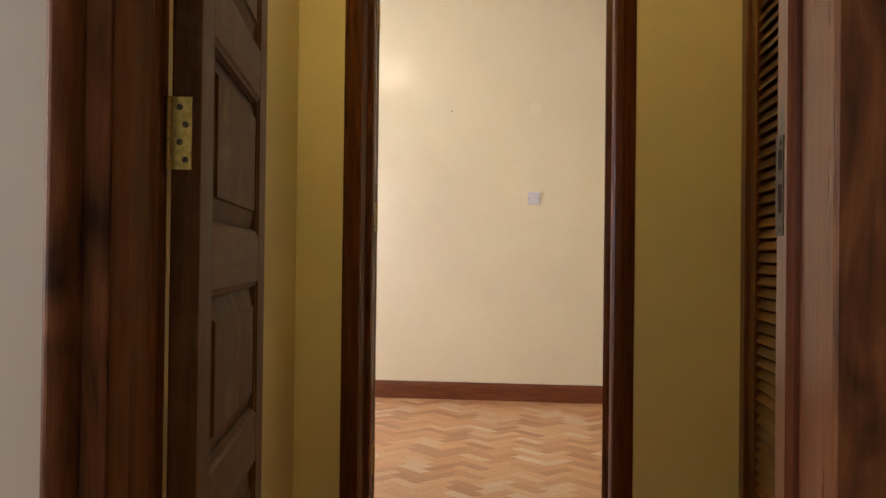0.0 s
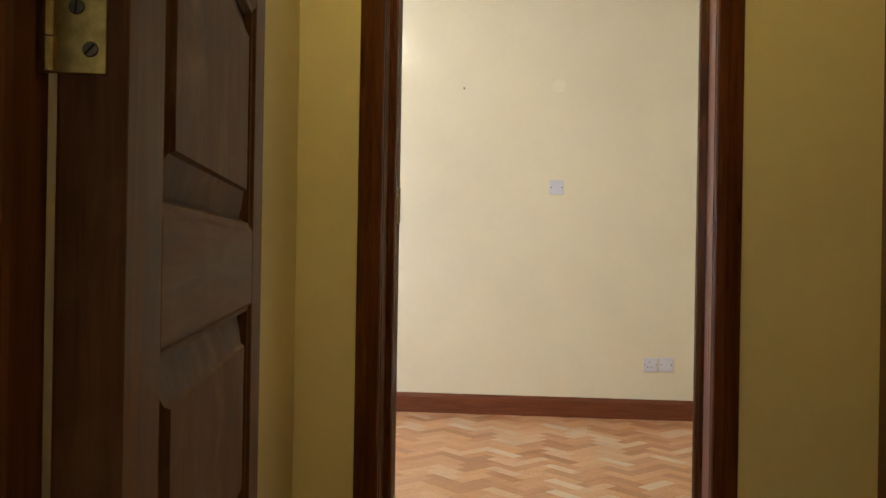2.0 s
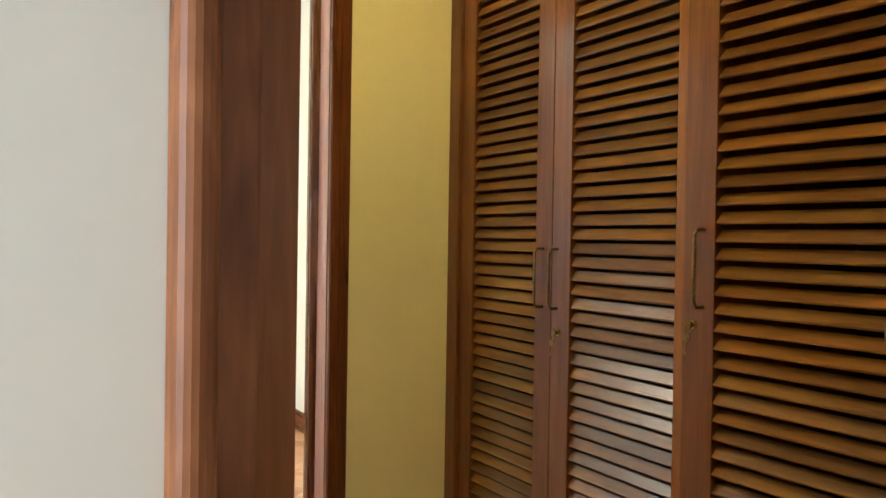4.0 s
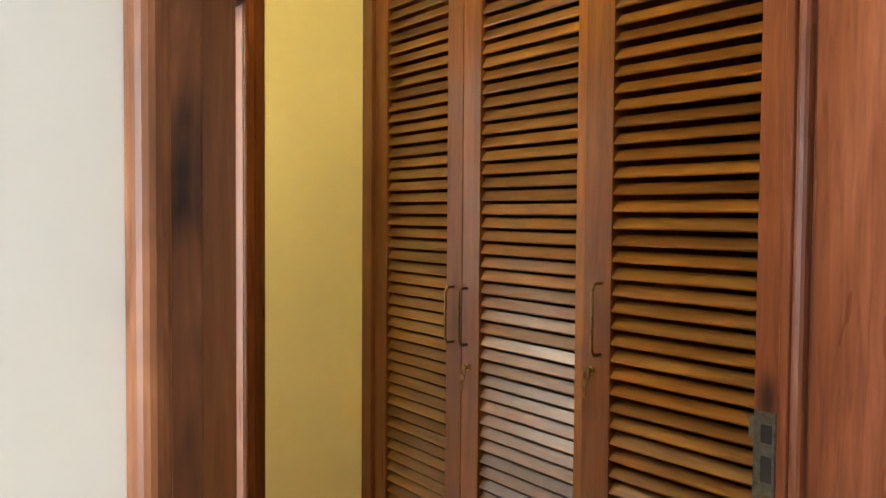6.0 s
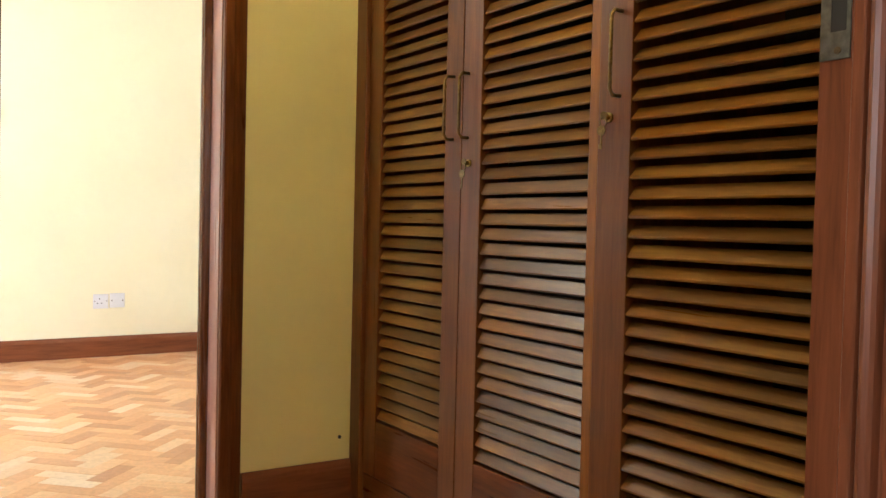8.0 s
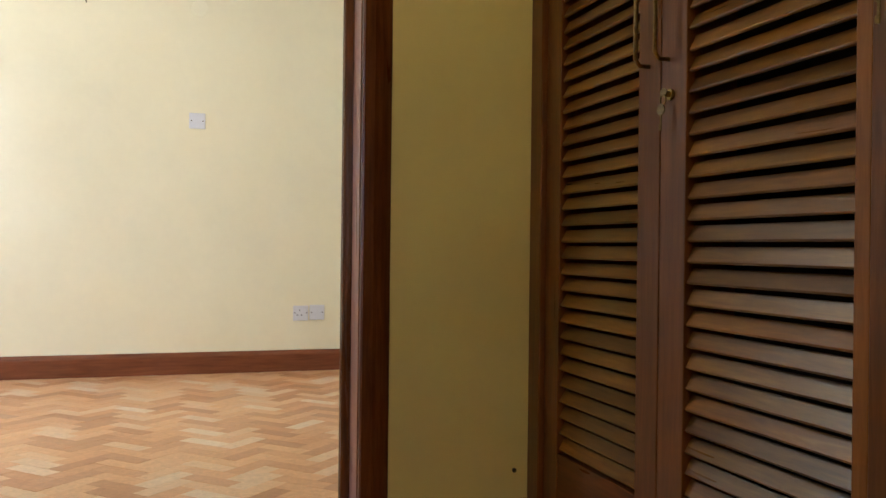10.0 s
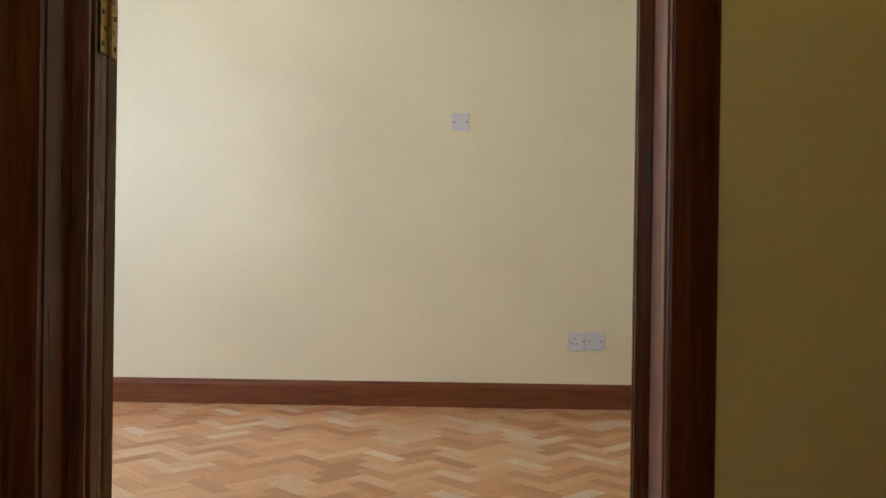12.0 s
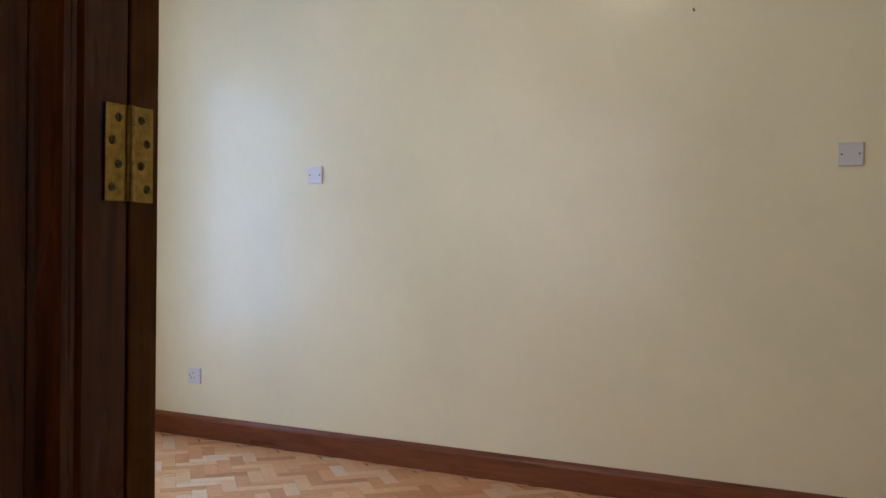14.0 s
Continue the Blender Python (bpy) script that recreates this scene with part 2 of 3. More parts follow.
def extrude_profile(points, axis, a, b):
    """A bar with the given closed outline, drawn along one axis from a to b. The outline's two numbers are the other two axes in order."""
    bm = bmesh.new()
    def at(p, s):
        return {"x": (s, p[0], p[1]), "y": (p[0], s, p[1]), "z": (p[0], p[1], s)}[axis]
    lo, hi = [bm.verts.new(at(p, a)) for p in points], [bm.verts.new(at(p, b)) for p in points]
    n = len(points)
    for k in range(n):
        bm.faces.new((lo[k], lo[(k + 1) % n], hi[(k + 1) % n], hi[k]))
    bm.faces.new(lo)
    bm.faces.new(hi)
    bmesh.ops.recalc_face_normals(bm, faces=bm.faces[:])
    return bm


def cylinder(bm, r, depth, m, seg=16, r2=None):
    bmesh.ops.create_cone(bm, cap_ends=True, segments=seg, radius1=r, radius2=r if r2 is None else r2, depth=depth, matrix=m)
    return bm


def tube(bm, points, r, seg=8):
    """A round bar along a line of points."""
    rings = []
    for k, p in enumerate(points):
        d = (Vector(points[min(k + 1, len(points) - 1)]) - Vector(points[max(k - 1, 0)])).normalized()
        side = d.orthogonal() if k == 0 else rings[-1][1] - d * rings[-1][1].dot(d)
        side.normalize()
        up = d.cross(side)
        ring = [bm.verts.new(Vector(p) + r * (math.cos(a) * side + math.sin(a) * up)) for a in (2 * math.pi * j / seg for j in range(seg))]
        rings.append((ring, side))
    for (a, _), (b, _) in zip(rings, rings[1:]):
        for j in range(seg):
            bm.faces.new((a[j], a[(j + 1) % seg], b[(j + 1) % seg], b[j]))
    bm.faces.new(rings[0][0][::-1])
    bm.faces.new(rings[-1][0])
    bmesh.ops.recalc_face_normals(bm, faces=bm.faces[:])
    return bm


def mesh_of(name, bm, material, smooth=False):
    me = bpy.data.meshes.new(name)
    bm.to_mesh(me)
    bm.free()
    me.materials.append(material)
    if smooth:
        me.polygons.foreach_set("use_smooth", [True] * len(me.polygons))
    return me


def part(name, bm, material, parent, label="", smooth=False):
    """Links a bmesh as one mesh object under a thing or a part."""
    ob = new(name, mesh_of(name, bm, material, smooth))
    ob.parent = parent
    return tagged(ob, label)


def structure(name, bm, material, label="", smooth=False):
    return tagged(new(name, mesh_of(name, bm, material, smooth)), label, kind="structure")


def thing(name, place, label, category, group="", rz=0.0):
    ob = new(name)
    ob.matrix_basis = pose(*place, 0, 0, rz)
    ob.empty_display_size = 0.1
    return tagged(ob, label, category, group)


# ---- walls, ceilings, floors ----
def wall_with_hole(x0, x1, y0, y1, h, a, b, top, sill=0.0, axis="x"):
    """A wall along x (or y) with one opening from a to b, from sill to top."""
    bm = bmesh.new()
    def piece(p, q, z0, z1):
        if q - p > 1e-4 and z1 - z0 > 1e-4:
            box(bm, p, q, y0, y1, z0, z1) if axis == "x" else box(bm, x0, x1, p, q, z0, z1)
    lo, hi = (x0, x1) if axis == "x" else (y0, y1)
    piece(lo, a, 0, h)
    piece(b, hi, 0, h)
    piece(a, b, top, h)
    piece(a, b, 0, sill)
    return bm


# the wall between lobby and bedroom: a bedroom leaf and a lobby leaf, each with its own paint
near = wall_with_hole(-1.1, BED_R, 0.06, W2_OUT, CEIL, D2_L - 0.03, D2_R + 0.03, HEAD + 0.03)
# masonry round the opening of the added window
for span in ((BED_L, -3.4, 0, CEIL), (-3.4, -1.1, 0, 0.75), (-3.4, -1.1, 2.40, CEIL)):
    box(near, span[0], span[1], -0.06, W2_OUT, span[2], span[3])
structure("wall_bedroom_near", near, M_CREAM)
structure("wall_lobby_far", wall_with_hole(LOBBY_L - 0.1, 1.56, 0.0, 0.06, CEIL, D2_L - 0.03, D2_R + 0.03, HEAD + 0.03), M_YELLOW)
structure("wall_lobby_side", a_box(LOBBY_L - 0.1, LOBBY_L, W1_IN, 0.0, 0, CEIL), M_YELLOW)
structure("wall_lobby_near", wall_with_hole(LOBBY_L - 0.1, 1.66, W1_IN - 0.06, W1_IN, CEIL, D1_L - 0.04, D1_R + 0.03, HEAD + 0.03), M_YELLOW)
structure("wall_first_room_far", wall_with_hole(ROOM_L, ROOM_R, W1_OUT, W1_IN - 0.06, CEIL, D1_L - 0.076, D1_R + 0.03, HEAD + 0.03), M_PALE)
structure("wall_wardrobe_back", a_box(1.56, 1.66, W1_IN, 0.06, 0, CEIL), M_YELLOW)
structure("wall_bedroom_far", a_box(BED_L - 0.2, BED_R + 0.12, BED_Y, BED_Y + 0.2, 0, CEIL), M_CREAM)
structure("wall_bedroom_right", a_box(BED_R, BED_R + 0.12, W2_OUT - 0.08, BED_Y, 0, CEIL), M_CREAM)
structure("wall_bedroom_left", wall_with_hole(BED_L - 0.2, BED_L, 0.06, BED_Y, CEIL, 1.70, 2.80, 2.40, 0.50, "y"), M_CREAM)
structure("wall_first_room_left", wall_with_hole(ROOM_L - 0.2, ROOM_L, ROOM_Y - 0.2, W1_IN - 0.06, CEIL, -2.87, -2.27, 2.2, 0.85, "y"), M_PALE)
structure("wall_first_room_right", a_box(ROOM_R, ROOM_R + 0.12, ROOM_Y - 0.2, W1_IN - 0.06, 0, CEIL), M_PALE)
# its opening is for the added back window
structure("wall_first_room_back", wall_with_hole(ROOM_L, ROOM_R, ROOM_Y - 0.2, ROOM_Y, CEIL, -0.7, 0.7, 2.3, 0.9), M_PALE)
structure("ceiling_bedroom", a_box(BED_L - 0.2, BED_R + 0.12, 0.0, BED_Y + 0.2, CEIL, CEIL + 0.15), M_WHITE)
structure("ceiling_lobby", a_box(LOBBY_L - 0.1, 1.66, W1_IN, 0.0, CEIL, CEIL + 0.15), M_WHITE)
structure("ceiling_first_room", a_box(ROOM_L - 0.2, ROOM_R + 0.12, ROOM_Y - 0.2, W1_IN, CEIL, CEIL + 0.15), M_WHITE)
structure("ground", a_box(-60, 60, -60, 60, -0.5, -0.25), plain("dry_ground", (0.16, 0.13, 0.09), 0.9))


def window(name, axis, at, a, b, z0, z1, wall, side):
    """A painted casement in its opening: frame, mullion, transom, sill, two panes over two."""
    root = tagged(new(name), "unseen white painted timber casement window in daylight", kind="structure")
    def put(pname, p, q, u, v, mat=M_WIN, d0=0.05, d1=0.10, bev=0.004):
        lo, hi = sorted((at + side * d0, at + side * d1))
        bm = a_box(p, q, lo, hi, u, v, bevel=bev) if axis == "x" else a_box(lo, hi, p, q, u, v, bevel=bev)
        return part(pname, bm, mat, root)
    mid, tr = (a + b) / 2, z0 + (z1 - z0) * 0.68
    put("window_frame", a, a + 0.05, z0, z1)
    put("window_frame", b - 0.05, b, z0, z1)
    put("window_frame", a + 0.05, b - 0.05, z1 - 0.05, z1)
    put("window_frame", a + 0.05, b - 0.05, z0, z0 + 0.05)
    put("mullion", mid - 0.025, mid + 0.025, z0 + 0.05, z1 - 0.05)
    put("transom", a + 0.05, mid - 0.025, tr - 0.025, tr + 0.025)
    put("transom", mid + 0.025, b - 0.05, tr - 0.025, tr + 0.025)
    for p, q in ((a + 0.05, mid - 0.025), (mid + 0.025, b - 0.05)):
        for u, v in ((z0 + 0.05, tr - 0.025), (tr + 0.025, z1 - 0.05)):
            pane = put("pane", p, q, u, v, M_GLASS, 0.072, 0.076, 0)
            pane.visible_shadow = False
    put("window_sill", a - 0.03, b + 0.03, z0 - 0.03, z0, M_WIN, -0.04, 0.0, 0.006)


window("window_1", "y", BED_L, 1.70, 2.80, 0.50, 2.40, None, -1)
window("window_2", "y", ROOM_L, -2.87, -2.27, 0.85, 2.2, None, -1)
# added, unseen back window, made up to hold the weak rear fill
window("added_window_4", "x", ROOM_Y, -0.7, 0.7, 0.9, 2.3, None, -1)
# added, unseen window that only goes with the bedroom's front fill
window("added_window_3", "x", W2_OUT, -3.4, -1.1, 0.75, 2.40, None, -1)


def skirting(name, axis, at, a, b, face, h=SKIRT, d=0.02):
    """Skirting board on a wall; face is the way that it stands out."""
    prof = [(0, 0), (d, 0), (d, h - 0.028), (d - 0.004, h - 0.014), (d - 0.010, h - 0.004), (d - 0.014, h), (0, h)]
    bm = extrude_profile([(at + face * p, z) for p, z in prof], axis, a, b)
    return structure(name, bm, M_SKIRT if axis == "x" else M_WOOD_Y, "dark red varnished timber skirting board")


skirting("baseboard_bedroom_far", "x", BED_Y, BED_L, BED_R, -1)
skirting("baseboard_bedroom_right", "y", BED_R, W2_OUT, BED_Y - 0.02, -1)
skirting("baseboard_bedroom_left", "y", BED_L, W2_OUT, BED_Y - 0.02, 1)
skirting("baseboard_lobby_far", "x", 0.0, D2_R + 0.082, LOBBY_R - 0.015, -1)
skirting("baseboard_lobby_corner", "x", 0.0, LOBBY_L, D2_L - 0.083, -1)
skirting("baseboard_lobby_side", "y", LOBBY_L, W1_IN, -0.02, 1)
skirting("baseboard_first_room", "x", W1_OUT, ROOM_L, D1_L - 0.108, -1)
skirting("baseboard_first_room_corner", "x", W1_OUT, D1_R + 0.108, ROOM_R, -1)


# ---- door frames ----
def doorway_2():
    root = tagged(new("door_frame"), "dark mahogany door frame with moulded stop and architrave", "door frame")
    for name, sx, edge, outer in (("jamb", 1, D2_R, 0.539), ("jamb", -1, -D2_L, 0.569)):
        # reveal, stop with a grooved nose, rebate; drawn for the right side and mirrored
        e = edge
        if sx > 0:
            stop, y1, reb, start = e - 0.024, 0.118, e - 0.006, [(e, 0.078), (e - 0.003, 0.081), (e - 0.003, 0.085), (e - 0.020, 0.088), (e - 0.024, 0.092), (e - 0.024, 0.099), (e - 0.019, 0.102), (e - 0.019, 0.106), (e - 0.024, 0.109)]
        else:
            stop, y1, reb, start = e - 0.025, 0.116, e - 0.016, [(e, 0.060), (e - 0.006, 0.064), (e - 0.006, 0.072), (e - 0.021, 0.078), (e - 0.025, 0.085), (e - 0.025, 0.094), (e - 0.020, 0.100), (e - 0.020, 0.106), (e - 0.025, 0.112)]
        prof = [(e + 0.03, -0.012), (e, -0.012)] + start + [(stop, y1), (reb, y1), (reb, 0.180), (e + 0.03, 0.180)]
        part(name, extrude_profile([(sx * x, y) for x, y in prof], "z", 0, HEAD), M_GLOSS, root)
        # thin board over the reveal; the right one is coloured as if lit
        lo, hi = sorted((sx * (e - 0.0025), sx * (e - 0.0002)))
        part("lining", a_box(lo, hi, -0.011, start[0][1] - 0.002, 0, HEAD - 0.001, bevel=0.0008, seg=1), M_LIT_LINING if sx > 0 else M_WOOD_Z, root, "lining board, the light on it put into a paler rose-brown" if sx > 0 else "")
        arch = [(e, -0.012), (e, -0.028), (e + 0.004, -0.034), (e + 0.030, -0.034), (e + 0.040, -0.028), (e + 0.052, -0.024), (outer - 0.010, -0.014), (outer - 0.002, -0.008), (outer, -0.004), (outer, 0.0), (e + 0.031, 0.0), (e + 0.031, -0.012)]
        part("architrave", extrude_profile([(sx * x, y) for x, y in arch], "z", 0, HEAD + 0.08), M_WOOD_Z, root)
    part("head", a_box(D2_L - 0.03, D2_R + 0.03, -0.012, 0.180, HEAD, HEAD + 0.03, bevel=0.002), M_WOOD_X, root)
    part("architrave", a_box(D2_L, D2_R, -0.036, -0.013, HEAD, HEAD + 0.08, bevel=0.004), M_WOOD_X, root)


def doorway_1():
    root = tagged(new("door_frame"), "dark mahogany door frame around the open panelled door", "door frame")
    for sx, e in ((1, D1_R), (-1, -D1_L)):
        if sx > 0:
            front = -2.212
            prof = [(e + 0.03, front), (e, front), (e, -2.084), (e + 0.002, -2.080), (e + 0.009, -2.078), (e + 0.009, -2.073), (e - 0.004, -2.071), (e - 0.009, -2.0675), (e - 0.011, -2.0615), (e - 0.009, -2.056), (e - 0.006, -2.0535), (e - 0.001, -2.052), (e - 0.001, -2.0505)]
            prof += [(e - 0.007, -2.049), (e - 0.0085, -2.047), (e - 0.0085, -2.035), (e - 0.0065, -2.033), (e - 0.0065, -1.992), (e + 0.03, -1.992)]
        else:
            front = -2.148
            prof = [(e + 0.03, front), (e, front), (e, -2.094), (e + 0.004, -2.091), (e, -2.086), (e - 0.002, -2.075), (e, -2.064), (e + 0.004, -2.058), (e + 0.020, -2.056), (e + 0.020, -1.992), (e + 0.03, -1.992)]
        part("jamb", extrude_profile([(sx * x, y) for x, y in prof], "z", 0, HEAD), M_STRIKE_JAMB if sx > 0 else M_JAMB, root)
        o, f = e + 0.098, front - 0.001
        i = e if sx > 0 else e + 0.030
        # flat face, small quirk, round nose at the outer edge
        base = min(f - 0.012, -2.194)
        nose = [(o - 0.016 - 0.015 * math.cos(math.pi * k / 10), base - 0.018 * math.sin(math.pi * k / 10)) for k in range(11)]
        arch = [(i, f), (i, f - 0.007), (i + 0.003, f - 0.010), (o - 0.036, f - 0.012), (o - 0.033, f - 0.010)] + nose + [(o, -2.191), (o - 0.023, -2.191)] + ([(o - 0.023, -2.14), (e + 0.031, -2.14), (e + 0.031, f)] if sx < 0 else [(e + 0.031, -2.191), (e + 0.031, f)])
        part("architrave", extrude_profile([(sx * x, y) for x, y in arch], "z", 0, HEAD + 0.105), M_FIGURED, root)
        inner = [(e + 0.0315, -1.999), (e + 0.031, -1.976), (e + 0.08, -1.976), (e + 0.084, -1.982), (e + 0.084, -1.999)]
        part("architrave", extrude_profile([(sx * x, y) for x, y in inner], "z", 0, HEAD + 0.08), M_WOOD_Z, root)
    part("head", a_box(D1_L - 0.03, D1_R + 0.03, -2.148, -1.992, HEAD, HEAD + 0.03, bevel=0.002), M_WOOD_X, root)
    part("architrave", a_box(D1_L, D1_R, -2.176, -2.151, HEAD, HEAD + 0.105, bevel=0.004), M_WOOD_X, root)
    # strike plate let into the rebate
    strike = part("strike_plate", bmesh.new(), M_STEEL, root, "tarnished steel strike plate")
    bm = bmesh.new()
    x1 = D1_R - 0.008
    for y0, y1, z0, z1 in ((-2.031, -2.026, 1.137, 1.278), (-2.006, -1.993, 1.137, 1.278), (-2.026, -2.006, 1.137, 1.169), (-2.026, -2.006, 1.210, 1.230), (-2.026, -2.006, 1.259, 1.278)):
        box(bm, x1 - 0.001, x1 + 0.0025, y0, y1, z0, z1)
    # lip bent round the jamb's edge
    lip = extrude_profile([(x1 - 0.001, -1.993), (x1 + 0.002, -1.984), (x1 + 0.006, -1.979), (x1 + 0.008, -1.980), (x1 + 0.0045, -1.985), (x1 + 0.0015, -1.993)], "z", 1.232, 1.268)
    lip_mesh = bpy.data.meshes.new("lip")
    lip.to_mesh(lip_mesh)
    lip.free()
    bm.from_mesh(lip_mesh)
    bm.to_mesh(strike.data)
    bm.free()
    for z0, z1 in ((1.169, 1.210), (1.230, 1.259)):
        part("latch_hole", a_box(x1 - 0.0003, x1 + 0.0013, -2.026, -2.006, z0, z1), M_DARK, strike)
    for z in (1.147, 1.269):
        part("screw", cylinder(bmesh.new(), 0.0045, 0.0012, pose(x1 - 0.0014, -2.016, z, 0, 90, 0), 14), M_SCREW, strike)


doorway_2()
doorway_1()


# ---- hinges and doors ----
def hinge(parent, m, height=0.113, leaf=0.036, both=True):
    """A brass butt hinge: the pin stands at m's origin, the leaves lie in m's xz plane, their faces towards -y."""
    def place(bm):
        bmesh.ops.transform(bm, matrix=m, verts=bm.verts[:])
        return bm
    made = []
    for s in ((-1, 1) if both else (1,)):
        made.append((s, part("hinge_leaf", place(a_box(*sorted((s * 0.004, s * leaf)), -0.0015, 0.002, -height / 2, height / 2, bevel=0.0006, seg=1)), M_BRASS, parent, "worn brass hinge leaf")))
    k = height / 5
    for j in range(5):
        bm = cylinder(bmesh.new(), 0.0055, k * 0.96, pose(0, -0.002, -height / 2 + k * (j + 0.5)), 14)
        part("knuckle", place(bm), M_BRASS, parent, "worn brass hinge knuckle", smooth=False)
    for s, ob in made:
        for j in range(4):
            x, z = s * (0.020 + (0.006 if j % 2 else -0.003)), height * (0.36 - 0.24 * j)
            bm = cylinder(bmesh.new(), 0.0052, 0.0012, pose(x, -0.0021, z, 90, 0, 0), 16, 0.0045)
            screw = part("screw", place(bm), M_SCREW, ob)
            a = (37 * j + (20 if s > 0 else 75)) % 180
            bm = a_box(-0.0045, 0.0045, -0.0003, 0.0003, -0.0007, 0.0007)
            bmesh.ops.transform(bm, matrix=m @ pose(x, -0.0028, z, 0, a, 0), verts=bm.verts[:])
            part("screw_slot", bm, M_DARK, ob)


def raised_panel(x0, x1, z0, z1, y_face, thick, bev=0.055):
    """A fielded panel: sunk edge, sloping bevel, raised field, the same on both faces."""
    bm = bmesh.new()
    for side in (0, 1):
        ys = [y_face + 0.0205, y_face + 0.020, y_face + 0.008, y_face + 0.003] if side == 0 else [y_face + thick - 0.0205, y_face + thick - 0.020, y_face + thick - 0.008, y_face + thick - 0.003]
        ins = [0.0, 0.012, bev, bev + 0.003]
        rings = [[bm.verts.new(p) for p in ((x0 + i, y, z0 + i), (x1 - i, y, z0 + i), (x1 - i, y, z1 - i), (x0 + i, y, z1 - i))] for i, y in zip(ins, ys)]
        for a, b in zip(rings, rings[1:]):
            for k in range(4):
                bm.faces.new((a[k], a[(k + 1) % 4], b[(k + 1) % 4], b[k]))
        bm.faces.new(rings[-1])
    bmesh.ops.recalc_face_normals(bm, faces=bm.faces[:])
    return bm


def moulding(x0, x1, z0, z1, y_face, into):
    """A small ogee round a panel's opening."""
    bm = bmesh.new()
    prof = [(0.0, 0.0), (0.004, 0.0035), (0.010, 0.005), (0.013, 0.012), (0.016, 0.015)]
    rings = [[bm.verts.new(p) for p in ((x0 + i, y_face + into * d, z0 + i), (x1 - i, y_face + into * d, z0 + i), (x1 - i, y_face + into * d, z1 - i), (x0 + i, y_face + into * d, z1 - i))] for i, d in prof]
    for a, b in zip(rings, rings[1:]):
        for k in range(4):
            bm.faces.new((a[k], a[(k + 1) % 4], b[(k + 1) % 4], b[k]))
    bmesh.ops.recalc_face_normals(bm, faces=bm.faces[:])
    return bm


def panelled_door(root, width, rows, stile_a=0.11, stile_b=0.12, thick=0.045, top=HEAD - 0.012):
    """Leaf along x from 0, faces at y = 0 and y = thick; rows are the panels' bottoms and tops."""
    part("stile", a_box(0, stile_a, 0, thick, 0.008, top, bevel=0.003), M_DOOR_Z, root)
    part("stile", a_box(width - stile_b, width, 0, thick, 0.008, top, bevel=0.003), M_DOOR_Z, root)
    edges = [0.008] + [z for row in rows for z in row] + [top]
    for a, b in zip(edges[0::2], edges[1::2]):
        part("rail", a_box(stile_a, width - stile_b, 0.0005, thick - 0.0005, a, b, bevel=0.002), M_DOOR_X, root)
    for a, b in rows:
        part("panel", raised_panel(stile_a - 0.002, width - stile_b + 0.002, a - 0.002, b + 0.002, 0.0, thick), M_PANEL, root, "dusty fielded panel")
        part("moulding", moulding(stile_a, width - stile_b, a, b, 0.001, 1), M_DOOR_Z, root)
        part("moulding", moulding(stile_a, width - stile_b, a, b, thick - 0.001, -1), M_DOOR_Z, root)


ROWS = [(0.20, 0.62), (0.73, 1.04), (1.146, 1.47), (1.58, 1.90), (2.01, 2.14)]
door_1 = thing("panelled_door", (-0.341, -1.992, 0.0), "dusty brown panelled timber door standing open into the lobby", "door", rz=100.95)
panelled_door(door_1, 0.823, ROWS)
for z in (0.28, 1.288, 2.08):
    hinge(door_1, pose(-0.0015, 0.049, z, 0, 0, -90))
part("lock_faceplate", a_box(0.8235, 0.8255, 0.012, 0.033, 1.05, 1.26, bevel=0.0008), M_STEEL, door_1, "worn steel lock faceplate")

door_2 = thing("panelled_door", (-0.4765, 0.2295, 0.0), "dark mahogany panelled door folded back against the wall", "door", rz=180.0)
panelled_door(door_2, 0.90, ROWS)
for z in (0.28, 1.261, 2.08):
    hinge(door_2, pose(-0.0015, 0.0475, z, 0, 0, -90))


# ---- lamp on the lobby's ceiling ----
def dome(bm, r, drop, z, rings=6, seg=28):
    last = None
    for k in range(rings):
        a = math.pi / 2 * k / rings
        ring = [bm.verts.new((r * math.cos(a) * math.cos(b), r * math.cos(a) * math.sin(b), z - drop * math.sin(a))) for b in (2 * math.pi * j / seg for j in range(seg))]
        if last:
            for j in range(seg):
                bm.faces.new((last[j], last[(j + 1) % seg], ring[(j + 1) % seg], ring[j]))
        last = ring
    tip = bm.verts.new((0, 0, z - drop))
    for j in range(seg):
        bm.faces.new((last[j], last[(j + 1) % seg], tip))
    bmesh.ops.recalc_face_normals(bm, faces=bm.faces[:])
    return bm


M_OPAL = plain("opal_glass", (0.8, 0.76, 0.66), 0.3)
for x, y, room in ((-0.20, -1.40, "lobby"), (-1.22, 1.80, "bedroom")):
    lamp = thing("ceiling_light", (x, y, CEIL), f"small round opal ceiling light over the {room}", "ceiling light", "ceiling lights")
    part("base", cylinder(bmesh.new(), 0.13, 0.03, pose(0, 0, -0.015), 28), M_WIN, lamp)
    part("diffuser", dome(bmesh.new(), 0.12, 0.07, -0.031), M_OPAL, lamp, smooth=True)


